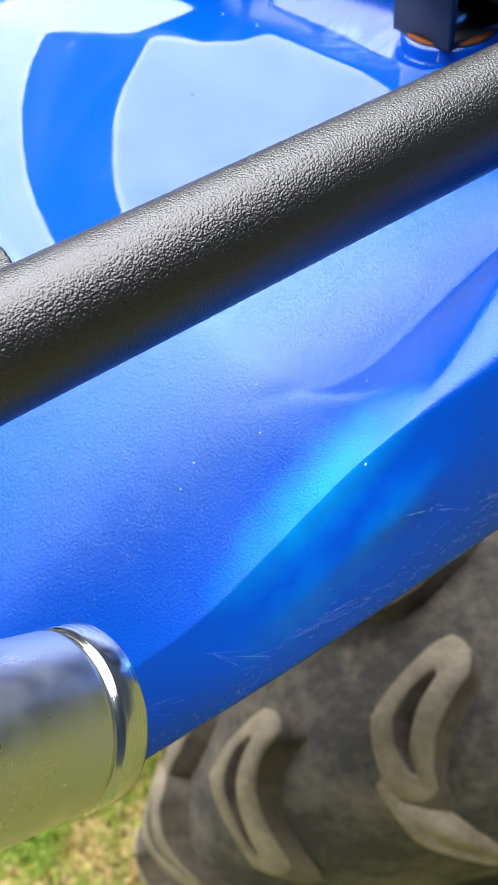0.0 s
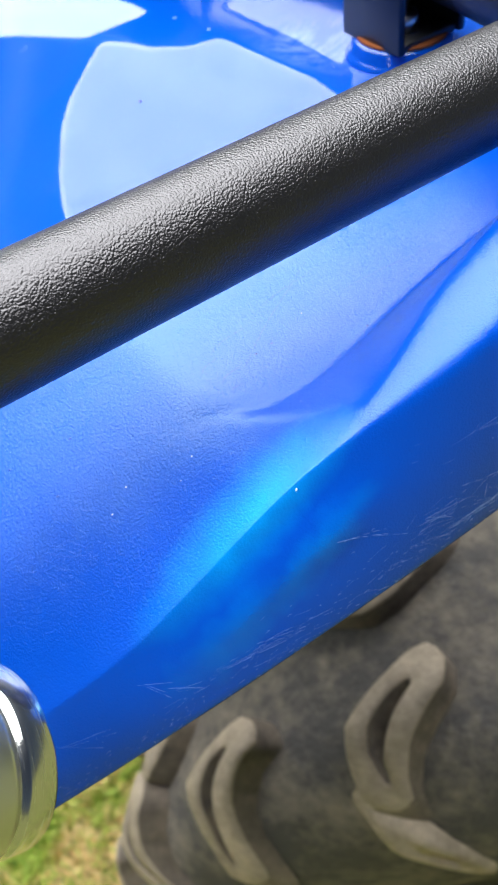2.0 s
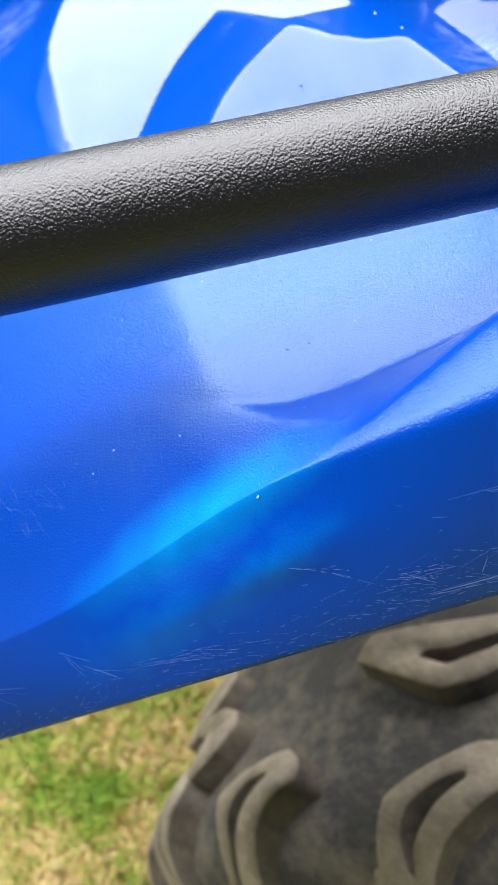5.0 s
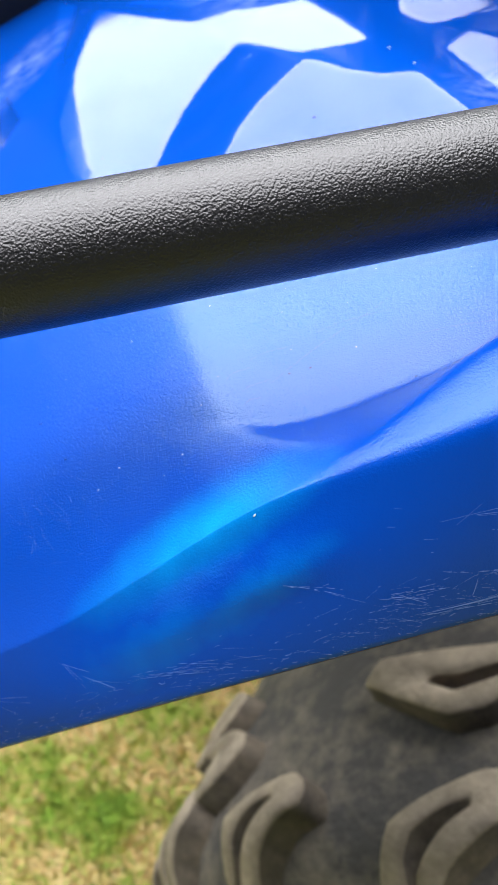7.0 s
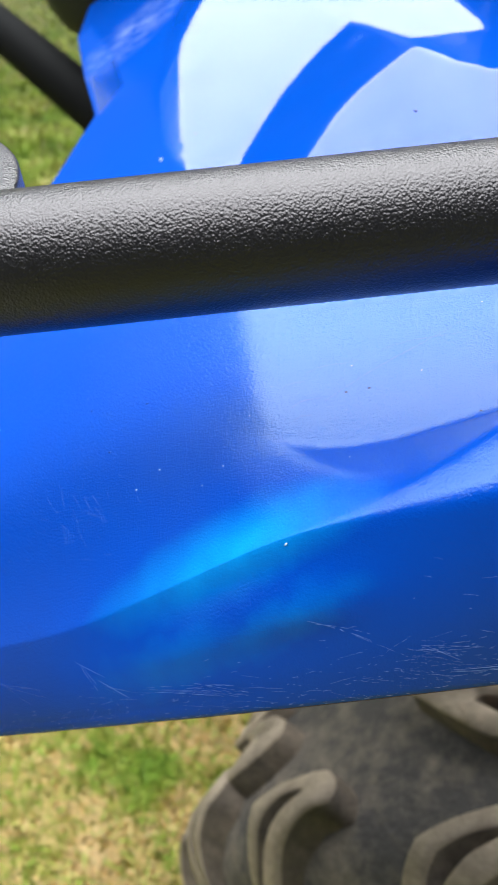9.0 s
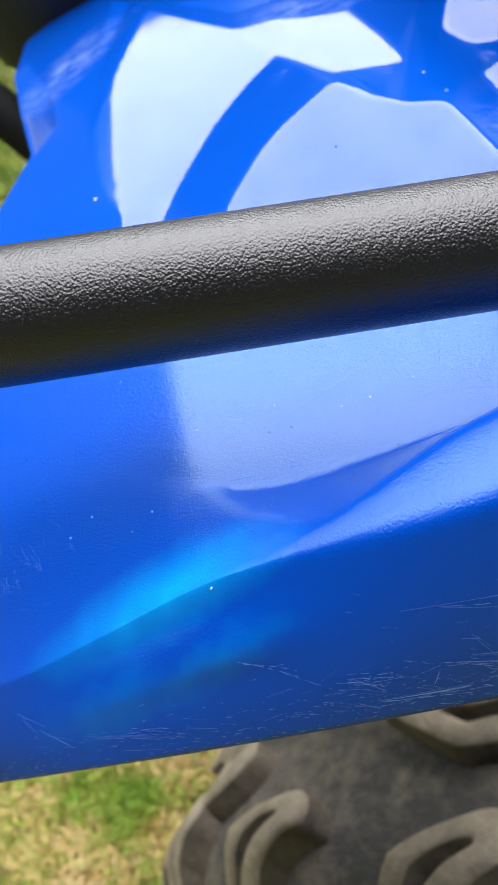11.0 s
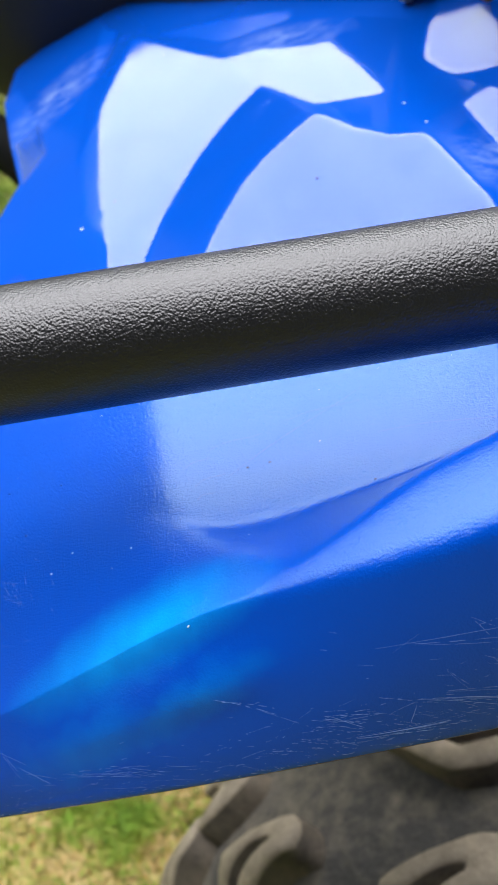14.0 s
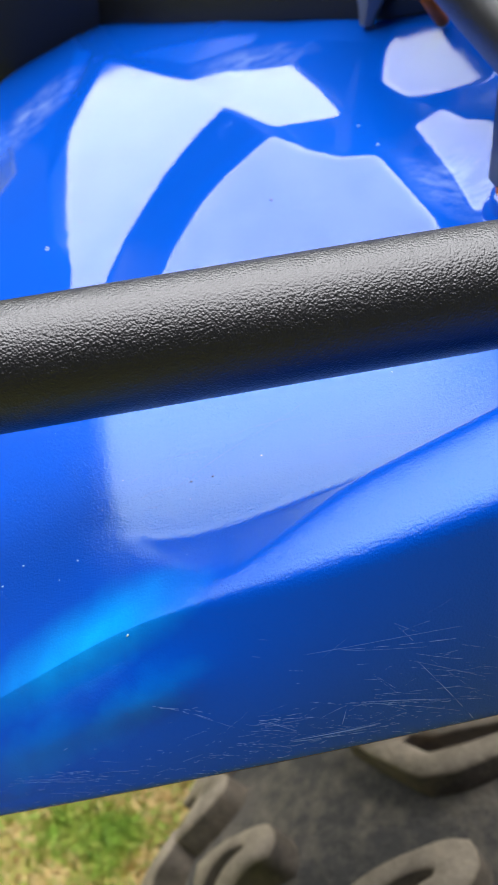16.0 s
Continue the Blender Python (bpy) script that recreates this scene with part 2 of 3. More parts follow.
def blades(count, x0, x1, y0, y1, tall, wide, fade=0.0):
    """Blades over a rectangle, or thinning out from the middle of it (fade: the spread)."""
    r = np.random.rand
    x, y, a, h = x0 + (x1 - x0) * r(count), y0 + (y1 - y0) * r(count), 2 * np.pi * r(count), tall * (0.35 + 0.65 * r(count))
    if fade:
        x, y = (x0 + x1) / 2 + fade * np.random.randn(count), (y0 + y1) / 2 + fade * np.random.randn(count)
    lean, turn = 1.6 * h * r(count), 2 * np.pi * r(count)
    w = wide * (0.6 + 0.4 * r(count)) / 2
    dx, dy = np.cos(a) * w, np.sin(a) * w
    lx, ly = np.cos(turn) * lean, np.sin(turn) * lean
    co = np.stack([np.stack([x - dx, y - dy, 0 * x], -1), np.stack([x + dx, y + dy, 0 * x], -1),
                   np.stack([x + 0.35 * lx + 0.7 * dx, y + 0.35 * ly + 0.7 * dy, 0.6 * h], -1), np.stack([x + 0.35 * lx - 0.7 * dx, y + 0.35 * ly - 0.7 * dy, 0.6 * h], -1),
                   np.stack([x + lx, y + ly, h], -1)], 1).reshape(-1, 3)
    b = 5 * np.arange(count)
    faces = [f for k in b.tolist() for f in ((k, k + 1, k + 2, k + 3), (k + 3, k + 2, k + 4))]
    me = bpy.data.meshes.new("grass")
    me.from_pydata(co.tolist(), [], faces)
    me.update()
    return me


near_grass = part_of("grass", blades(180000, -0.6, 0.25, 0.15, 1.0, 0.02, 0.005, 0.42), blade_mat, smooth=False)
tagged(near_grass, "short lawn grass, part green and part dried to straw", "grass", kind="stuff")
far_grass = part_of("grass", blades(200000, -0.9, 0.1, 0.8, 2.0, 0.024, 0.008, 0.95), green_mat, smooth=False)
tagged(far_grass, "sunlit short green lawn grass round the quad bike", "grass", kind="stuff")

# ---- the quad bike ----
quad = thing("quad_bike", (0.25, 0.5, 0), "blue quad bike with black rack rail, scratched fender and dusty tyres", "quad bike")
bpy.context.view_layer.update()


def on_quad(ob):
    ob.parent = quad
    ob.matrix_parent_inverse = quad.matrix_world.inverted()
    return ob


# fender: edge, outer wall, ridge, inner slope and floor
xs = np.linspace(-0.14, 0.36, 640)
u = np.clip((xs - 0.08) / 0.1, -1.0, 1.15)
over = (xs - 0.08) / 0.1 - u
edge_y = 0.0704 - 0.0105 * u + 0.0174 * u ** 2 - over * 0.3 * (u < 0)
edge_z = 0.9551 + 0.0212 * u - 0.0299 * u ** 2 - over * 0.05
ridge_y = np.interp(xs, [-0.14, 0.0, 0.031, 0.074, 0.114, 0.16, 0.36], [0.13, 0.104, 0.092, 0.0885, 0.082, 0.082, 0.105])
ridge_z = np.interp(xs, [-0.14, 0.0, 0.031, 0.074, 0.114, 0.16, 0.36], [0.87, 0.932, 0.955, 0.9828, 0.9985, 1.012, 1.02])
flat = np.interp(xs, [0.03, 0.07, 0.085, 0.1, 0.12, 0.16, 0.36], [0.0, 0.0, 0.001, 0.0065, 0.0155, 0.021, 0.023])
ridge_y, ridge_z, flat = blur(ridge_y, 0, 150), blur(ridge_z, 0, 150), blur(flat, 0, 60)
def floor_at(x, y):
    """The recessed floor: level inside, falling away past its rounded end."""
    border = 0.0732 + 0.0025 * np.clip((0.1225 - y) / 0.013, 0, 1) ** 2
    left, level = 0.983 + (x - border) * 0.54 + (y - 0.125) * 0.05, 0.983 + 0.02 * (y - 0.12) + 0 * x
    d = left - level
    return level + 0.5 * (d - np.sqrt(d * d + 0.0011 ** 2))


foot_y = blur(np.interp(xs, [0.03, 0.065, 0.0763, 0.0817, 0.089, 0.099, 0.111, 0.124, 0.137, 0.147, 0.36], [0.138, 0.122, 0.1125, 0.1092, 0.1086, 0.1096, 0.112, 0.115, 0.1178, 0.1198, 0.15]), 0, 4)
drop = np.clip((xs - 0.062) / 0.024, 0, 1)
drop = drop * drop * (3 - 2 * drop)
floor_end = np.interp(xs, [0.03, 0.058], [0.25, 0.178])
cols_y, cols_z = [], []


def column(y, z):
    cols_y.append(y)
    cols_z.append(z)


column(edge_y + 0.010, edge_z - 0.004)
column(edge_y + 0.004, edge_z - 0.0035)
column(edge_y + 0.0005, edge_z - 0.0015)
for f in np.linspace(0, 1, 36):
    bulge = 0.0018 * np.sin(np.pi * f)
    for cx, cf, sx, sf, h in ((0.074, 0.66, 0.013, 0.13, 0.0016), (0.052, 0.62, 0.012, 0.12, 0.0013), (0.062, 0.86, 0.016, 0.05, -0.0009)):
        bulge = bulge + h * np.exp(-((xs - cx) / sx) ** 2 - ((f - cf) / sf) ** 2)
    column(edge_y + (ridge_y - edge_y) * f ** 1.08 - bulge, edge_z + (ridge_z - edge_z) * f)
for f in np.linspace(0.12, 1, 8):
    column(ridge_y + flat * f, ridge_z + 0.11 * flat * f)
# inner slope: climbs from the floor's border, then runs out level to the ridge
span, foot_z, ridge_top = foot_y - ridge_y - flat, floor_at(xs, foot_y), ridge_z + 0.11 * flat
rise = np.maximum(0.46, (ridge_top - foot_z) / span)
for f in np.linspace(0.03, 1, 32):
    gap = foot_z + rise * (1 - f) * span - (ridge_top + 0.02 * f * span)
    ledge = ridge_top + 0.02 * f * span + 0.5 * (gap - np.sqrt(gap * gap + 0.0009 ** 2))
    plain_z = ridge_top + (0.6 * f + 0.4 * f * f * (3 - 2 * f)) * (foot_z - ridge_top)
    column(ridge_y + flat + span * f, drop * ledge + (1 - drop) * plain_z)
for f in np.linspace(0.015, 1, 64):
    yy = foot_y + (floor_end - foot_y) * f
    column(yy, floor_at(xs, yy))
FY, FZ = np.stack(cols_y, 1), np.stack(cols_z, 1)
FY[:, 4:], FZ[:, 4:] = blur(FY, 0, 8)[:, 4:], blur(FZ, 0, 8)[:, 4:]
FY[:, 6:], FZ[:, 6:] = blur(FY, 1, 4)[:, 6:], blur(FZ, 1, 4)[:, 6:]
# the ridge flattens out towards the rear end
soft_end = np.clip((0.076 - xs) / 0.035, 0, 1)[:, None]
FY[:, 8:], FZ[:, 8:] = (FY + soft_end * (blur(FY, 1, 16) - FY))[:, 8:], (FZ + soft_end * (blur(FZ, 1, 16) - FZ))[:, 8:]
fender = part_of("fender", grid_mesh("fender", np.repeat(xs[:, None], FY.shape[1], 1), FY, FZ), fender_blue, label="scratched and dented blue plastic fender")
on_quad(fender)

# scratches on the outer wall, hairlines on the floor, specks
WALL = (3, 38)
dist_y = lambda x, col: (np.interp(x, xs, FY[:, col]), np.interp(x, xs, FZ[:, col]))


def wall_point(x, f, lift):
    """A point on the outer wall, f from the edge to the ridge."""
    c = WALL[0] + f * (WALL[1] - WALL[0])
    a, b = dist_y(x, int(c)), dist_y(x, min(int(c) + 1, WALL[1]))
    k = c - int(c)
    return Vector((x, a[0] + (b[0] - a[0]) * k - lift, a[1] + (b[1] - a[1]) * k + 0.2 * lift))


def floor_point(x, y, lift):
    i = int(np.argmin(np.abs(xs - x)))
    return Vector((x, y, float(np.interp(y, FY[i, 46:], FZ[i, 46:])) + lift))


def ribbon(bm, pts, width, across):
    rows = []
    for k, p in enumerate(pts):
        w = width * (0.25 + 0.75 * math.sin(math.pi * (k + 0.5) / len(pts)))
        rows.append((bm.verts.new(p - across * w), bm.verts.new(p + across * w)))
    for (a, b), (c, d) in zip(rows, rows[1:]):
        bm.faces.new((a, b, d, c))


rnd = random.Random(7)
bm = bmesh.new()


def scratch(x0, f0, x1, f1, width, broken):
    """A thin scratch along the wall, in dashes."""
    bend, q = rnd.uniform(-0.02, 0.02), 0.0
    while q < 1:
        dash = rnd.uniform(0.05, 0.3) if broken else 1.0
        e = min(1.0, q + dash)
        pts = []
        for k in range(6):
            p = q + (e - q) * k / 5
            pts.append(wall_point(x0 + (x1 - x0) * p, min(0.97, max(0.0, f0 + (f1 - f0) * p + bend * p * (1 - p))), 0.00012))
        across = (pts[-1] - pts[0]).cross(Vector((0, -0.9, 0.3))).normalized()
        ribbon(bm, pts, width * rnd.uniform(0.6, 1.2), across)
        q = e + rnd.uniform(0.0, 0.12)


# bundles of strands: start, end, how many, spread at both ends
for x0, f0, x1, f1, count, tight, wide in ((0.0748, 0.63, 0.0939, 0.3, 3, 0.01, 0.04), (0.0939, 0.29, 0.1082, 0.23, 8, 0.03, 0.05), (0.0438, 0.37, 0.0629, 0.14, 6, 0.02, 0.06),
                                           (0.0295, 0.74, 0.0366, 0.51, 3, 0.01, 0.05), (0.1106, 0.34, 0.1368, 0.14, 7, 0.03, 0.05), (0.113, 0.31, 0.1106, 0.11, 2, 0.01, 0.01),
                                           (0.1058, 0.63, 0.1416, 0.49, 3, 0.02, 0.05), (0.1249, 0.46, 0.1416, 0.2, 5, 0.03, 0.08), (0.1178, 0.43, 0.1225, 0.29, 2, 0.01, 0.02),
                                           (0.0533, 0.31, 0.0653, 0.14, 5, 0.03, 0.03), (0.1225, 0.66, 0.1273, 0.54, 2, 0.01, 0.03), (0.0414, 0.29, 0.0342, 0.51, 4, 0.03, 0.03),
                                           (0.0056, 0.71, 0.0223, 0.46, 5, 0.03, 0.06), (0.1, 0.12, 0.125, 0.1, 7, 0.04, 0.04), (0.15, 0.5, 0.18, 0.36, 8, 0.1, 0.1)):
    for _ in range(count):
        a, b = rnd.uniform(0, 0.3), rnd.uniform(0.6, 1.0)
        o0, o1 = rnd.gauss(0, tight), rnd.gauss(0, wide)
        scratch(x0 + (x1 - x0) * a, f0 + (f1 - f0) * a + o0, x0 + (x1 - x0) * b, f0 + (f1 - f0) * b + o1, rnd.choice((0.00002, 0.00003, 0.00005)), rnd.random() < 0.7)
# worn fields of fine strands
for x, f, dx, df, count in ((0.094, 0.26, 0.012, 0.07, 22), (0.108, 0.16, 0.013, 0.06, 26), (0.128, 0.3, 0.012, 0.12, 30), (0.058, 0.2, 0.009, 0.06, 14),
                            (0.044, 0.3, 0.006, 0.06, 10), (0.15, 0.35, 0.014, 0.14, 26), (0.076, 0.12, 0.012, 0.06, 14), (0.118, 0.55, 0.014, 0.1, 8)):
    for _ in range(count):
        a, b, d = rnd.gauss(x, dx), abs(rnd.gauss(f, df)), rnd.uniform(0.001, 0.006)
        slope = rnd.choice((-6, -9, -12, -9, -4, 8)) + rnd.gauss(0, 3)
        scratch(a, b, a + d, b + slope * d, rnd.choice((0.000012, 0.00002, 0.00003)), rnd.random() < 0.8)
# short nicks, most of them near the edge
for _ in range(420):
    x0, f0 = rnd.uniform(0.0, 0.17), min(0.9, abs(rnd.gauss(0.03, 0.2)))
    d, turn = rnd.choice((0.0003, 0.0006, 0.0012)), rnd.uniform(-8, 8)
    scratch(x0, f0, x0 + d, f0 + turn * d, 0.00003, False)
scratch_marks = on_quad(part("scuffing", bm, scratch_mat, label="pale scuffs and scratches in blue plastic", smooth=False))
tagged(scratch_marks, "pale scuffs and scratches in blue plastic", kind="stuff")
bm = bmesh.new()
for _ in range(34):
    x0, y0 = rnd.gauss(0.034, 0.006), rnd.gauss(0.117, 0.005)
    d, turn = rnd.uniform(0.002, 0.007), radians(rnd.gauss(118, 14))
    pts = [floor_point(x0 + d * q * math.cos(turn), y0 + d * q * math.sin(turn), 0.00012) for q in (0, 0.33, 0.66, 1)]
    ribbon(bm, pts, rnd.choice((0.000006, 0.00001)), Vector((-math.sin(turn), math.cos(turn), 0)))
rubbed = on_quad(part("rub_marks", bm, scratch_mat, smooth=False))
tagged(rubbed, "fine pale rub marks in blue plastic", kind="stuff")
bm = bmesh.new()
for _ in range(60):
    x0 = rnd.uniform(0.0, 0.15)
    i = int(np.argmin(np.abs(xs - x0)))
    spot = floor_point(x0, rnd.uniform(float(FY[i, 47]) + 0.003, 0.165), 0.0)
    bmesh.ops.create_icosphere(bm, subdivisions=1, radius=rnd.choice((0.00004, 0.00006, 0.00009)), matrix=Matrix.Translation(spot) @ Matrix.Diagonal((1.3, 1.0, 0.6, 1)))
dust = on_quad(part("dust", bm, chip))
tagged(dust, "pale dust grains on blue plastic", kind="stuff")
for x0, y0, dx, dy in ((0.086, 0.122, 0.034, 0.022), (0.083, 0.131, 0.012, 0.003), (0.079, 0.117, 0.004, 0.002), (0.12, 0.128, 0.03, -0.001), (0.077, 0.1265, 0.006, 0.003), (0.1, 0.136, 0.02, 0.004), (0.079, 0.121, 0.007, 0.003)):
    bm = bmesh.new()
    pts = [floor_point(x0 + dx * q, y0 + dy * q + 0.0006 * math.sin(5 * q), 0.00012) for q in np.linspace(0, 1, 9)]
    ribbon(bm, pts, 0.00003, Vector((-dy, dx, 0)).normalized())
    on_quad(part("hairline", bm, hair_mat, smooth=False))
for spots, mat, size in ((((0.0906, 0.124), (0.116, 0.1145), (0.0955, 0.1245), (0.032, 0.15), (0.047, 0.142), (0.0375, 0.133)), dirt, 0.00022), (((0.064, 0.112), (0.05, 0.12), (0.0445, 0.118), (0.07, 0.1105)), chip, 0.00016)):
    for x0, y0 in spots:
        bm = bmesh.new()
        bmesh.ops.create_icosphere(bm, subdivisions=2, radius=size, matrix=Matrix.Translation(floor_point(x0, y0, 0.0)) @ Matrix.Diagonal((1.4, 0.8, 0.6, 1)))
        on_quad(part("speck", bm, mat))
bm = bmesh.new()
bmesh.ops.create_icosphere(bm, subdivisions=2, radius=0.0003, matrix=Matrix.Translation(wall_point(0.0743, 0.985, 0.0002)) @ pose(0, 0, 0, 0, 35, 0) @ Matrix.Diagonal((0.5, 0.8, 1.4, 1)))
on_quad(part("speck", bm, chip))

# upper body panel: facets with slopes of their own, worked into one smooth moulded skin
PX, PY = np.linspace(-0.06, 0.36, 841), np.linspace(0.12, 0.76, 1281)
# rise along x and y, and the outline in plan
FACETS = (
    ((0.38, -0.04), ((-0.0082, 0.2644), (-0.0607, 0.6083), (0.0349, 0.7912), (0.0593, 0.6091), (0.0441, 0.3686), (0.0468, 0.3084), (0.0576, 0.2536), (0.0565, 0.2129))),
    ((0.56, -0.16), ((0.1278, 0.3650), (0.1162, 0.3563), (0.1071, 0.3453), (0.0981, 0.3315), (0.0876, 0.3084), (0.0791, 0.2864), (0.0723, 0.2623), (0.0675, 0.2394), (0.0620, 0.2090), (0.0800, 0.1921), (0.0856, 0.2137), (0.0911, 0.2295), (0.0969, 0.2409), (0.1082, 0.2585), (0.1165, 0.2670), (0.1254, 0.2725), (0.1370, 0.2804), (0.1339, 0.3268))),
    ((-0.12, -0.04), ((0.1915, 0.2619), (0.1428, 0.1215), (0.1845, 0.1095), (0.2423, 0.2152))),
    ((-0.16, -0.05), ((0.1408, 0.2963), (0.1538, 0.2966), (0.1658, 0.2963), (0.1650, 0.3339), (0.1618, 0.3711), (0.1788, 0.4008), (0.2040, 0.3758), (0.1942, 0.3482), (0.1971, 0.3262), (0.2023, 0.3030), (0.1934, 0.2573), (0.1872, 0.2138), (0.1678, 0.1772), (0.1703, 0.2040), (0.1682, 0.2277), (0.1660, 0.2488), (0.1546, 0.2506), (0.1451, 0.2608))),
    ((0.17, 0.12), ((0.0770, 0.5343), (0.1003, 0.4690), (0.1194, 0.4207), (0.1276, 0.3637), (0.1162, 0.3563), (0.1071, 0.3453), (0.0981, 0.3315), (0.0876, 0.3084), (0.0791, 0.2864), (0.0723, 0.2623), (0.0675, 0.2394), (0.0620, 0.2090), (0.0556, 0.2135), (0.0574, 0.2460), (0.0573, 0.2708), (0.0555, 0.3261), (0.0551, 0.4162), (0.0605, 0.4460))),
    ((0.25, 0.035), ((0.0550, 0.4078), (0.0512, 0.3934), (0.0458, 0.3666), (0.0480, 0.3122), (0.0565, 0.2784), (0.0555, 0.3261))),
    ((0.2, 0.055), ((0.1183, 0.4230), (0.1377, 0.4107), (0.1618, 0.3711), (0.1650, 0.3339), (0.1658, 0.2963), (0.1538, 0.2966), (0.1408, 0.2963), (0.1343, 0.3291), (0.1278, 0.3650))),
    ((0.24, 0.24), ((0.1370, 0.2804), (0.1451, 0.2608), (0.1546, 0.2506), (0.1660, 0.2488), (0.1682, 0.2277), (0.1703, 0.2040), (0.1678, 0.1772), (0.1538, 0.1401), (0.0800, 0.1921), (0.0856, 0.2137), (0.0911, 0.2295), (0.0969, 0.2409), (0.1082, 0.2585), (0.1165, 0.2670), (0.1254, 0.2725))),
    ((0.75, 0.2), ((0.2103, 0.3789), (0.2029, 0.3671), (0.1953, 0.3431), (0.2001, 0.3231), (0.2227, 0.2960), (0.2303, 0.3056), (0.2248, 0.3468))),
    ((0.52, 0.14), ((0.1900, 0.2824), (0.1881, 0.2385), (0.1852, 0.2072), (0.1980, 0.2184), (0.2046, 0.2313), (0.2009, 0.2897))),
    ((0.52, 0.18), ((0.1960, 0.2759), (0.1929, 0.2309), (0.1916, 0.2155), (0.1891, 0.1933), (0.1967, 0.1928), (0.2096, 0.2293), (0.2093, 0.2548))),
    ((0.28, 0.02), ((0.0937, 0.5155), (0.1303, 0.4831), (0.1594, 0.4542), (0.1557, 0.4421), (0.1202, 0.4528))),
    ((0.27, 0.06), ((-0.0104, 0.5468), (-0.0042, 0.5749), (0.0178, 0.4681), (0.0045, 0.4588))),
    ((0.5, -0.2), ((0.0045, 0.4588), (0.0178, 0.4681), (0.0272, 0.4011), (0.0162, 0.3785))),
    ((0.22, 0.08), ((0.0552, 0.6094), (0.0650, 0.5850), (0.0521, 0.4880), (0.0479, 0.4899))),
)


def within(outline, x, y):
    """Which points of a grid lie inside an outline."""
    got = np.zeros(x.shape, bool)
    for (xa, ya), (xb, yb) in zip(outline, outline[1:] + outline[:1]):
        if ya != yb:
            got ^= ((ya > y) != (yb > y)) & (x < (xb - xa) * (y - ya) / (yb - ya) + xa)
    return got


def skin_of(rise_x, rise_y):
    """The height whose slopes come nearest to the wanted ones."""
    def mirror(a, sx, sy):
        a = np.concatenate([a, sx * a[::-1]], 0)
        return np.concatenate([a, sy * a[:, ::-1]], 1)
    a, b = mirror(rise_x, -1, 1), mirror(rise_y, 1, -1)
    wx, wy = 2 * np.pi * np.fft.fftfreq(a.shape[0], PX[1] - PX[0])[:, None], 2 * np.pi * np.fft.fftfreq(a.shape[1], PY[1] - PY[0])[None]
    k = wx ** 2 + wy ** 2
    k[0, 0] = 1.0
    h = np.real(np.fft.ifft2((-1j * wx * np.fft.fft2(a) - 1j * wy * np.fft.fft2(b)) / k))
    return h[:len(PX), :len(PY)]


def sample(a, x, y):
    i = np.clip((x - PX[0]) / (PX[1] - PX[0]), 0, len(PX) - 1.001)
    j = np.clip((y - PY[0]) / (PY[1] - PY[0]), 0, len(PY) - 1.001)
    m, n = i.astype(int), j.astype(int)
    f, g = i - m, j - n
    return a[m, n] * (1 - f) * (1 - g) + a[m + 1, n] * f * (1 - g) + a[m, n + 1] * (1 - f) * g + a[m + 1, n + 1] * f * g


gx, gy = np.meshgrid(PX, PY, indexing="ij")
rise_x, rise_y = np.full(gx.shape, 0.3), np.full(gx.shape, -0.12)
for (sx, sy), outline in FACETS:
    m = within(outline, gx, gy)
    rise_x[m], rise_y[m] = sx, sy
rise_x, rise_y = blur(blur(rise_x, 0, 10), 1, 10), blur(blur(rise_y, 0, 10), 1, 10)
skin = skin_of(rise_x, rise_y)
skin += 0.986 - sample(skin, np.array([0.13]), np.array([0.2435]))[0]
rows_y = np.linspace(0.173, 0.745, 500)
left_x = blur(np.interp(rows_y, [0.173, 0.25, 0.268, 0.3, 0.3456, 0.3606, 0.3822, 0.4623, 0.5532, 0.6375, 0.6701, 0.6958, 0.7535], [0.036, 0.03, -0.006, -0.012, 0.0026, 0.0069, 0.0142, 0.0011, -0.0115, -0.0110, 0.0139, 0.0361, 0.0397]), 0, 3)
right_x = blur(np.interp(rows_y, [0.173, 0.28, 0.3637, 0.3897, 0.4531, 0.5583, 0.7624], [0.3, 0.29, 0.2424, 0.2248, 0.1859, 0.1323, 0.0430]), 0, 3)
SX = left_x[:, None] + (right_x - left_x)[:, None] * np.linspace(0, 1, 360)[None]
SY = np.repeat(rows_y[:, None], 360, 1)
SZ = sample(skin, SX, SY)
slope = np.stack([-sample(rise_x, SX, SY), -sample(rise_y, SX, SY), np.ones(SX.shape)], -1)
# turned-down rim along both sides
rim_l = [(SX[:, :1] + a, SY[:, :1], SZ[:, :1] - b) for a, b in ((0.014, 0.05), (0.003, 0.012), (0.0004, 0.002))]
rim_r = [(SX[:, -1:] - a, SY[:, -1:], SZ[:, -1:] - b) for a, b in ((0.0004, 0.002), (0.003, 0.012), (0.006, 0.03))]
SX, SY, SZ = (np.concatenate([r[k] for r in rim_l] + [m] + [r[k] for r in rim_r], 1) for k, m in enumerate((SX, SY, SZ)))
side = lambda v: np.tile(np.array(v), (slope.shape[0], 1, 1))
slope = np.concatenate([side((-1, 0, 0.3)), side((-1, 0, 0.3)), side((-0.8, 0, 0.6)), slope, side((0.8, 0, 0.6)), side((1, 0, 0.2)), side((1, 0, 0.2))], 1)
slope /= np.linalg.norm(slope, axis=2, keepdims=True)
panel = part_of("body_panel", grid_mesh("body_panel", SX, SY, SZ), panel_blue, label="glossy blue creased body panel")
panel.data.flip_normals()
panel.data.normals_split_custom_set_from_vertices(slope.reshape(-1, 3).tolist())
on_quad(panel)

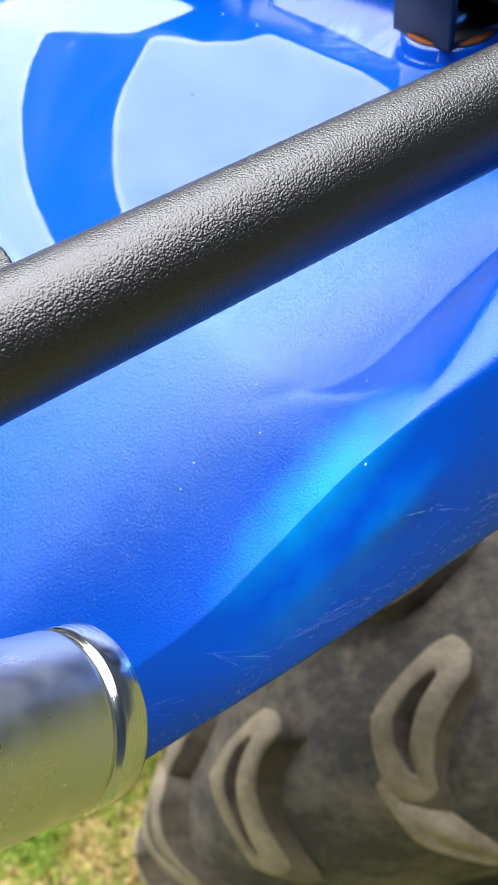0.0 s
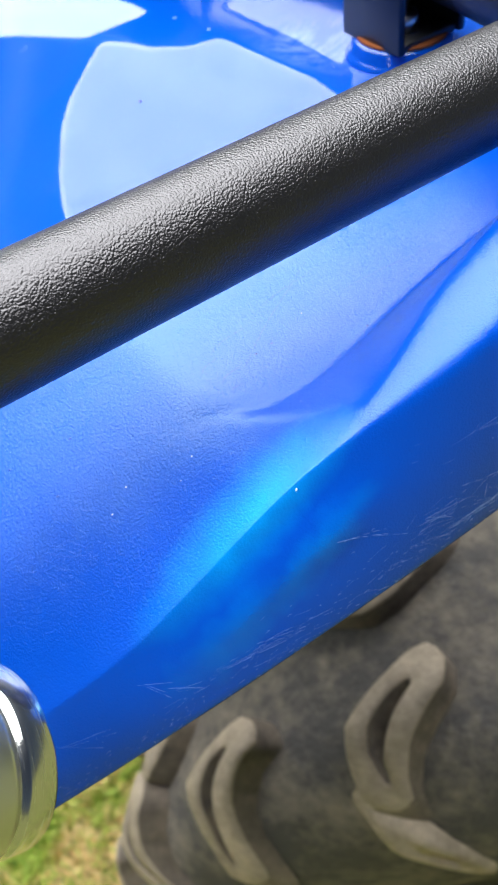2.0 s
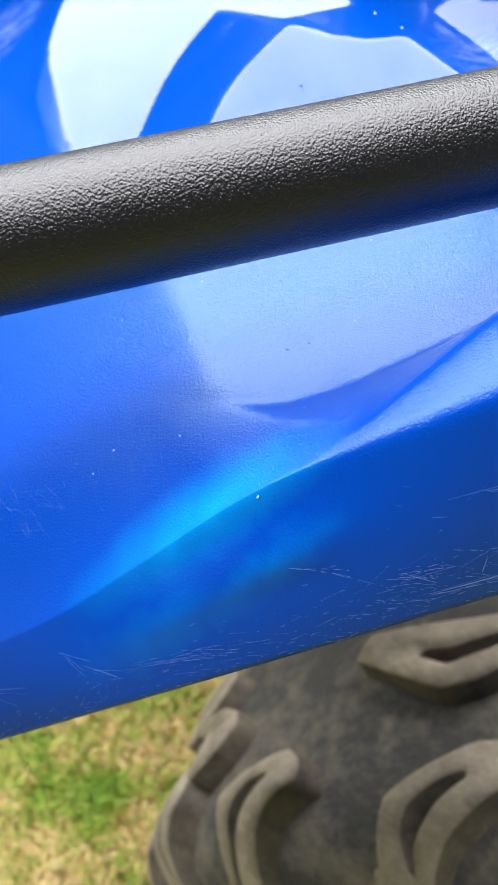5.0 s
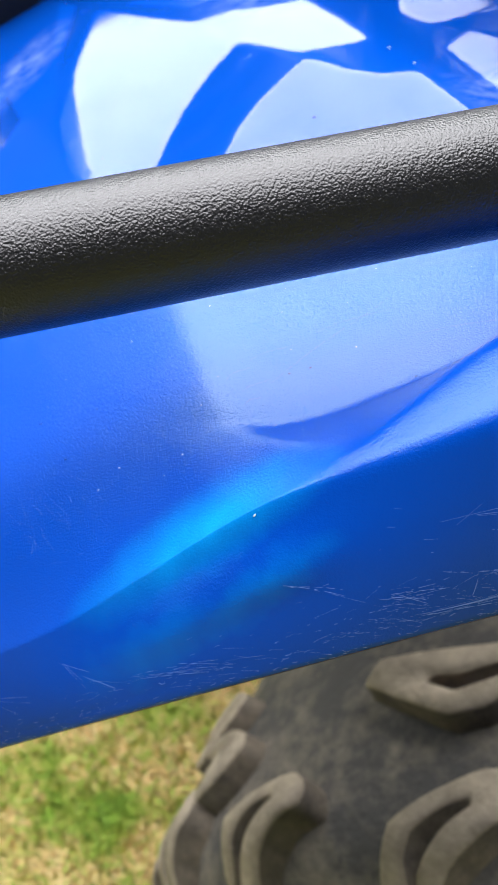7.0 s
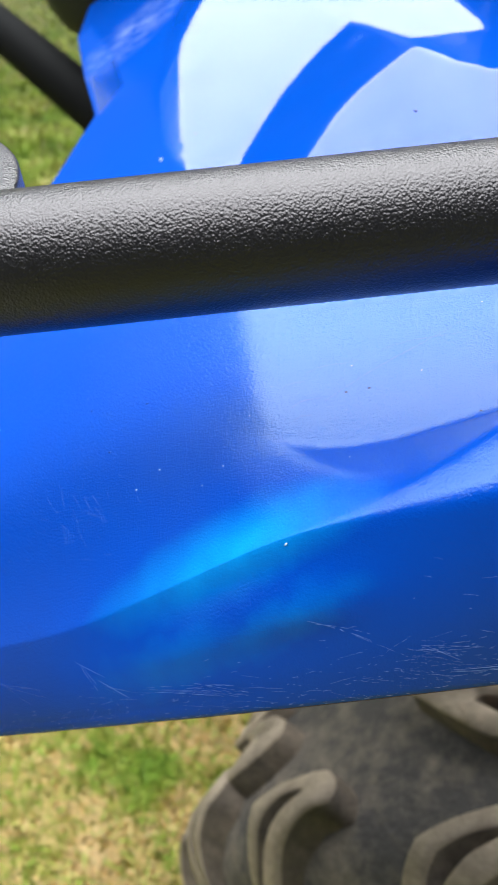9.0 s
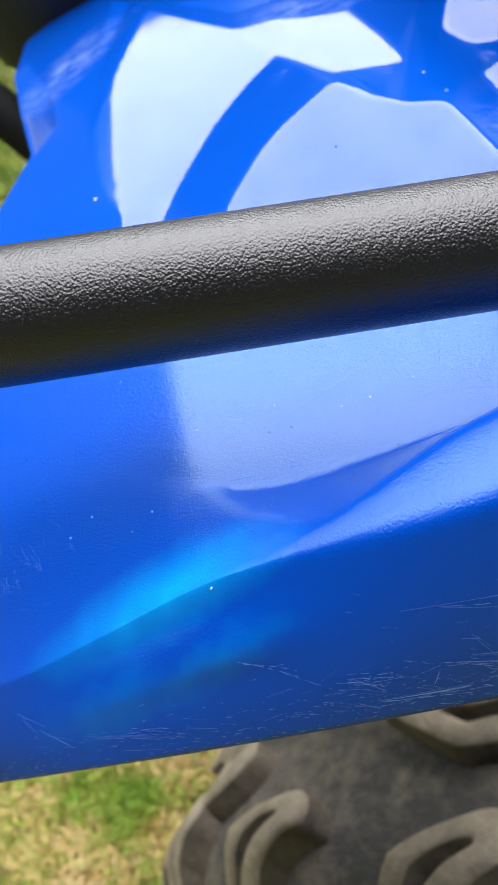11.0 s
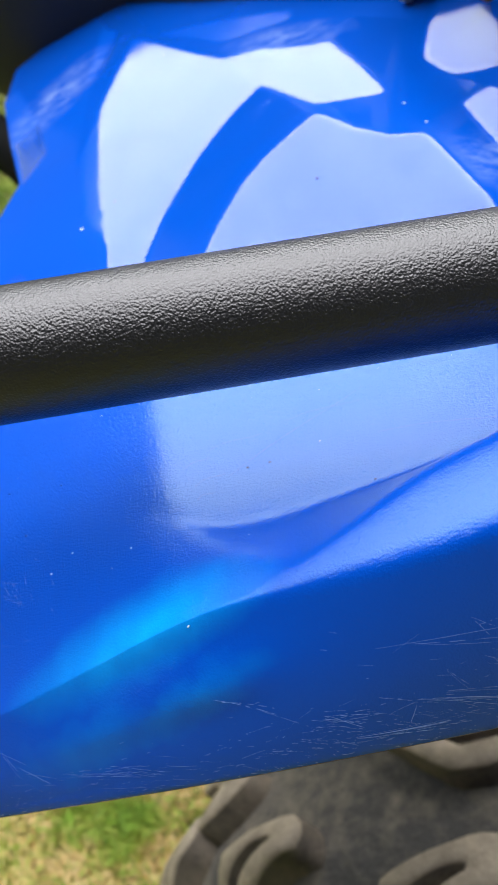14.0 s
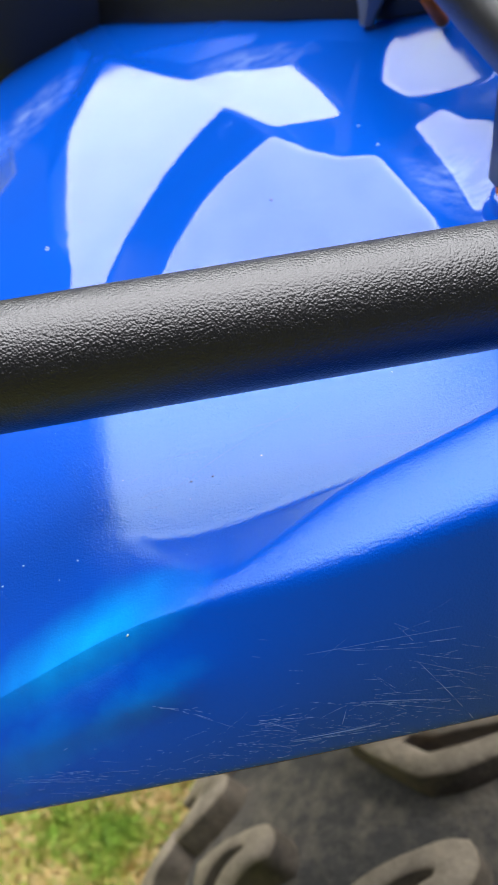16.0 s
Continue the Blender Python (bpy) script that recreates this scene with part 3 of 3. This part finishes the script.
edge_x, edge_f = np.array([0.0290, 0.1183, 0.1719, 0.2108, 0.2284, 0.2404]), np.array([0.7624, 0.5583, 0.4531, 0.3897, 0.3637, 0.3457])
edge_h = sample(skin, edge_x, edge_f)
bm = bmesh.new()
sections = [[bm.verts.new((x + a, y + 2.0 * a * 0.45, z + b)) for a, b in ((0.0, 0.0005), (0.001, 0.022), (0.006, 0.03), (0.03, 0.034), (0.03, -0.01), (0.012, -0.012))] for x, y, z in zip(edge_x, edge_f, edge_h)]
for la, lb in zip(sections, sections[1:]):
    for k in range(6):
        bm.faces.new((la[k], la[(k + 1) % 6], lb[(k + 1) % 6], lb[k]))
bm.faces.new(sections[0])
bm.faces.new(sections[-1])
on_quad(rounded(part("seat_trim", bm, black_plastic, label="black plastic trim along the seat"), 0.001, 2))

for x0, y0, size, mat in ((0.0471, 0.3015, 0.0007, chip), (0.1695, 0.2846, 0.0004, chip), (0.1711, 0.2639, 0.0004, chip), (0.13, 0.2435, 0.0005, dirt), (0.061, 0.314, 0.0004, dirt)):
    bm = bmesh.new()
    z0 = sample(skin, np.array([x0]), np.array([y0]))[0]
    bmesh.ops.create_icosphere(bm, subdivisions=2, radius=size, matrix=Matrix.Translation((x0, y0, z0)) @ pose(0, 0, 0, 0, 0, 800 * x0) @ Matrix.Diagonal((1.3, 0.8, 0.5, 1)))
    on_quad(part("speck", bm, mat))

# rack rail along the fender
RAIL_Y, RAIL_Z, RAIL_R = 0.1245, 1.021, 0.0124
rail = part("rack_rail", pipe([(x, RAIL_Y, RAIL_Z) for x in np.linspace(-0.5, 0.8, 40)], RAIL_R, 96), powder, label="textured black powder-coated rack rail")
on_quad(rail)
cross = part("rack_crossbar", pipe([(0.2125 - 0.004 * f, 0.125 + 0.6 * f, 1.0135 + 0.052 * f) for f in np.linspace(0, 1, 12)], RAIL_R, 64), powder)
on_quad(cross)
n = 48
outer, inner = [], []
for k in range(n):
    a = 2 * math.pi * k / n
    c, s = math.cos(a), math.sin(a)
    outer.append((0.003 + math.copysign(0.010, c) + 0.0185 * c, 0.1455 + 0.0245 * s))
    inner.append((0.001 + math.copysign(0.009, c) + 0.0145 * c, 0.1505 + 0.0115 * s))
bm = bmesh.new()
rings = [[bm.verts.new((x, y, z)) for x, y in loop] for loop, z in ((outer, 1.0205), (outer, 1.026), (inner, 1.026), (inner, 1.0205))]
for la, lb in zip(rings, rings[1:] + rings[:1]):
    for k in range(n):
        bm.faces.new((la[k], la[(k + 1) % n], lb[(k + 1) % n], lb[k]))
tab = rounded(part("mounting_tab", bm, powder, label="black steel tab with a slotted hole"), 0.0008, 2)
foot_bar = part("frame_tube", pipe([(-0.2485 + 0.5 * f, 1.146 - 0.99 * f, 0.80) for f in np.linspace(0, 0.62, 8)], 0.021, 40), matt_black)
on_quad(foot_bar)
on_quad(tab)
boss = part("fender_boss", lathe([(0.96, 0.0178), (0.9905, 0.0178), (0.992, 0.0175), (0.9928, 0.0166), (0.9936, 0.016), (0.9962, 0.0158), (0.9972, 0.015), (0.9973, 0.0)], 48, "z"), panel_blue)
boss.location = (0.203, 0.2, 0)
on_quad(boss)
channel = [(0.190, 0.187), (0.1925, 0.187), (0.1925, 0.2105), (0.2145, 0.2105), (0.2145, 0.187), (0.217, 0.187), (0.217, 0.213), (0.190, 0.213)]
on_quad(rounded(part("rack_bracket", prism([(x, y, 1.045) for x, y in channel], 0.0478), black_plastic, label="black U-shaped steel rack bracket"), 0.0006, 2))
on_quad(rounded(part("bracket_base", box(0.1927, 0.2143, 0.188, 0.2103, 0.9972, 0.9997), black_plastic), 0.0006, 2))
washer = part("washer", lathe([(0.997, 0.0), (0.997, 0.0142), (0.9978, 0.0146), (0.9983, 0.014), (0.9983, 0.0)], 40, "z"), rust, label="rusty steel washer")
washer.location = (0.203, 0.2, 0)
on_quad(washer)
bolt = part("bolt", lathe([(0.9995, 0.0), (0.9995, 0.0062), (1.0035, 0.0062), (1.0042, 0.0058), (1.0042, 0.003), (1.0095, 0.003), (1.01, 0.0)], 24, "z"), bolt_steel)
bolt.location = (0.2005, 0.199, 0)
on_quad(bolt)
# plain blocks added in place of the bike's body, to shade the ground
shade_body = part("shade_body", box(0.16, 0.9, 0.45, 1.05, 0.3, 0.86), matt_black)
on_quad(rounded(shade_body, 0.03, 3))
shade_liner = part("shade_panel", box(0.08, 0.8, 0.415, 0.43, 0.45, 0.93), matt_black)
on_quad(rounded(shade_liner, 0.004, 2))
seat = part("seat", prism([(-0.04, 0.66, 1.05), (0.85, 0.66, 1.03), (0.9, 0.78, 1.08), (0.9, 0.94, 1.08), (0.85, 1.06, 1.03), (-0.04, 1.06, 1.05), (-0.08, 0.94, 1.1), (-0.08, 0.78, 1.1)], 0.19), seat_black)
on_quad(rounded(seat, 0.03, 4))

plug = part("rubber_plug", lathe([(0.0, 0.0), (0.0006, 0.0035), (0.022, 0.0105), (0.026, 0.0125), (0.05, 0.0125), (0.05, 0.0)], 6, "z"), grey_rubber, label="worn grey rubber plug beside the seat trim", smooth=False)
plug.matrix_world = pose(0.2005, 0.393, 0.9875, 0, 12, 0) @ Matrix.Scale(0.8, 4)
bpy.context.view_layer.update()
on_quad(plug)
cap = part("cable_cap", lathe([(0.0, 0.0), (0.0005, 0.004), (0.004, 0.0058), (0.03, 0.006), (0.031, 0.0)], 24, "z"), orange, label="small orange plastic cable cap")
cap.matrix_world = pose(0.2215, 0.346, 0.9985, 0, -35, 0) @ Matrix.Scale(0.5, 4)
bpy.context.view_layer.update()
on_quad(cap)

# front wheel, turned in
STEER, HUB_S, HUB_Z, TYRE_R = 35.0, 0.203, 0.36, 0.366


def profile(w):
    """Radius of the lug tops across the tyre, from the outer face."""
    return TYRE_R - 0.05 * max(0.0, (0.20 - w) / 0.045) ** 2


carcass = [(0.2, 0.132), (0.176, 0.138), (0.164, 0.15), (0.156, 0.175), (0.151, 0.21), (0.149, 0.25), (0.152, 0.28), (0.158, 0.3), (0.166, 0.318), (0.176, 0.332), (0.19, 0.342), (0.21, 0.347), (0.28, 0.350), (0.35, 0.347), (0.37, 0.342),
           (0.384, 0.332), (0.394, 0.318), (0.402, 0.3), (0.408, 0.28), (0.41, 0.25), (0.402, 0.21), (0.385, 0.17), (0.37, 0.15), (0.36, 0.132)]
tyre = part("tyre", lathe(carcass, 120, "y"), rubber, label="dusty black off-road tyre with hooked lugs")
st = radians(STEER)
tyre.matrix_world = Matrix.Translation((HUB_S * math.cos(st), -HUB_S * math.sin(st), HUB_Z)) @ pose(0, 0, 0, 0, 0, -STEER)
bpy.context.view_layer.update()
on_quad(tyre)
bpy.context.view_layer.update()


wheel_rim = part("wheel_rim", lathe([(0.178, 0.139), (0.186, 0.134), (0.214, 0.128), (0.222, 0.07), (0.216, 0.062), (0.204, 0.06), (0.2, 0.03), (0.2, 0.0)], 64, "y"), powder, label="black steel wheel rim")
wheel_rim.parent = tyre


def loop_points(corners, n):
    """n points evenly along a closed outline."""
    p = np.array(corners + corners[:1], float)
    q = p * (0.0063, 1)
    d = np.concatenate([[0], np.cumsum(np.linalg.norm(np.diff(q, axis=0), axis=1))])
    k = np.linspace(0, d[-1], n, endpoint=False)
    return np.stack([np.interp(k, d, p[:, 0]), np.interp(k, d, p[:, 1])], 1)


def lug_mesh(outer, slot, flip=False):
    n = 30
    o, s = loop_points(outer, n), loop_points(slot, n)
    mid = o.mean(0)
    rings = [((o - mid) * 1.07 + mid, -0.022), ((o - mid) * 1.01 + mid, -0.0022), ((o - mid) * 0.975 + mid, 0.0), ((s - s.mean(0)) * 1.12 + s.mean(0), 0.0), ((s - s.mean(0)) * 1.02 + s.mean(0), -0.0015), ((s - s.mean(0)) * 0.9 + s.mean(0), -0.013)]
    bm = bmesh.new()
    loops = []
    for pts, dr in rings:
        lo = []
        for a, w in pts:
            r = profile(w) + dr
            ww = 0.479 - w if flip else w
            lo.append(bm.verts.new((r * math.sin(radians(a)), ww, r * math.cos(radians(a)))))
        loops.append(lo)
    for la, lb in zip(loops, loops[1:]):
        for k in range(n):
            bm.faces.new((la[k], la[(k + 1) % n], lb[(k + 1) % n], lb[k]))
    bm.faces.new(loops[-1])
    return bm


OUTER = [(0, 0.191), (-0.9, 0.178), (-1.8, 0.162), (0.6, 0.158), (3.0, 0.160), (3.6, 0.168), (5.2, 0.180), (7.4, 0.192), (9.1, 0.202), (9.6, 0.214), (8.6, 0.226), (6.7, 0.224), (3.0, 0.208)]
SLOT = [(2.0, 0.189), (1.2, 0.178), (1.4, 0.167), (2.0, 0.1665), (2.4, 0.176), (4.4, 0.191), (6.4, 0.204), (6.2, 0.208), (4.6, 0.203)]
LONG = [(0, 0.193), (-1.2, 0.178), (-2.8, 0.164), (-5.5, 0.152), (-3.0, 0.149), (0.2, 0.150), (2.4, 0.162), (4.6, 0.176), (7.4, 0.190), (10.6, 0.199), (10.4, 0.210), (8.4, 0.218), (3.6, 0.207)]
LONG_SLOT = [(2.0, 0.189), (0.0, 0.173), (-2.6, 0.157), (-2.2, 0.1565), (0.8, 0.170), (3.4, 0.184), (6.6, 0.2), (6.2, 0.204), (4.4, 0.2)]
first = part("lug", lug_mesh(OUTER, SLOT), lug_rubber)
first_long = part("lug", lug_mesh(LONG, LONG_SLOT), lug_rubber)
INNER = [(-4.5, 0.272), (-0.5, 0.262), (4.6, 0.252), (7.5, 0.258), (12.5, 0.280), (14.0, 0.292), (11.0, 0.302), (6.0, 0.296), (1.0, 0.292), (-4.0, 0.288)]
INNER_SLOT = [(2.0, 0.272), (5.0, 0.267), (8.0, 0.276), (11.0, 0.288), (10.6, 0.2905), (8.0, 0.285), (5.0, 0.277), (2.6, 0.276)]
HOOK = [(-29.8, 0.214), (-27.5, 0.219), (-25.0, 0.229), (-22.6, 0.243), (-23.4, 0.255), (-26.5, 0.262), (-31.0, 0.262), (-33.5, 0.252), (-31.0, 0.247), (-28.6, 0.243), (-29.6, 0.232), (-31.3, 0.222)]
HOOK_SLOT = [(-29.0, 0.2535), (-26.5, 0.254), (-25.6, 0.25), (-26.4, 0.2475), (-28.2, 0.2495)]
first_hook = part("lug", lug_mesh(HOOK, HOOK_SLOT), lug_rubber)
first_in = part("lug", lug_mesh(INNER, INNER_SLOT), lug_rubber)
# tops keep the dusty lug rubber; flanks and slots take a darker one
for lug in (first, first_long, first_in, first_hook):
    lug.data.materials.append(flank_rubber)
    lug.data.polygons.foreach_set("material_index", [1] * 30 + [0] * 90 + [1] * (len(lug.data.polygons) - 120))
side = bmesh.new()
loops = []
for shrink, out in ((1.25, -0.004), (1.0, 0.006), (0.8, 0.008), (0.3, 0.008), (0.22, -0.001)):
    lo = []
    for k in range(24):
        a = 2 * math.pi * k / 24
        r, ang = 0.268 + 0.05 * shrink * math.sin(a), 0.8 + 2.9 * shrink * math.cos(a) - 2.5 * shrink * math.sin(a)
        lo.append(side.verts.new((r * math.sin(radians(ang)), 0.153 + 0.35 * max(0, r - 0.29) - out, r * math.cos(radians(ang)))))
    loops.append(lo)
for la, lb in zip(loops, loops[1:]):
    for k in range(24):
        side.faces.new((la[k], la[(k + 1) % 24], lb[(k + 1) % 24], lb[k]))
side.faces.new(loops[-1])
first_side = part("side_lug", side, lug_rubber)
first.parent = first_hook.parent = first_in.parent = first_long.parent = first_side.parent = tyre
BEND = -29.9
for lug, off, step in ((first, 0.0, 40), (first_long, 20.0, 40), (first_side, 0.0, 40), (first_in, -2.0, 40), (first_hook, 0.0, 120)):
    for k in range(round(360 / step)):
        c = lug if k == 0 else lug.copy()
        if k:
            scene.collection.objects.link(c)
        c.matrix_basis = Matrix.Rotation(radians(BEND + off + step * k), 4, "Y")

# ---- heat gun nozzle over the fender ----
gun = thing("heat_gun", (0, 0, 0), "polished steel heat gun nozzle held over the fender", "heat gun")
NR = 0.0165
nozzle = part("nozzle", lathe([(-0.2, NR - 0.0002), (-0.0085, NR - 0.0002), (-0.0078, NR - 0.0003), (-0.0073, NR - 0.0009), (-0.0066, NR - 0.0010)], 96, "x"), satin, gun, "satin steel nozzle tube")
rim = part("nozzle_rim", lathe([(-0.0067, NR - 0.0010), (-0.0063, NR - 0.0008), (-0.0058, NR - 0.0001), (-0.0054, NR), (-0.0008, NR), (-0.0003, NR - 0.0002), (0.0, NR - 0.0007), (-0.0004, NR - 0.0012),
                                (-0.1, NR - 0.0012)], 96, "x"), steel, nozzle, "polished steel rim with fine scratches")
gun.matrix_world = Matrix.Translation((0.0018, 0.0796, 0.9725)) @ Vector((0.773, 0.087, -0.634)).to_track_quat("X", "Z").to_matrix().to_4x4()
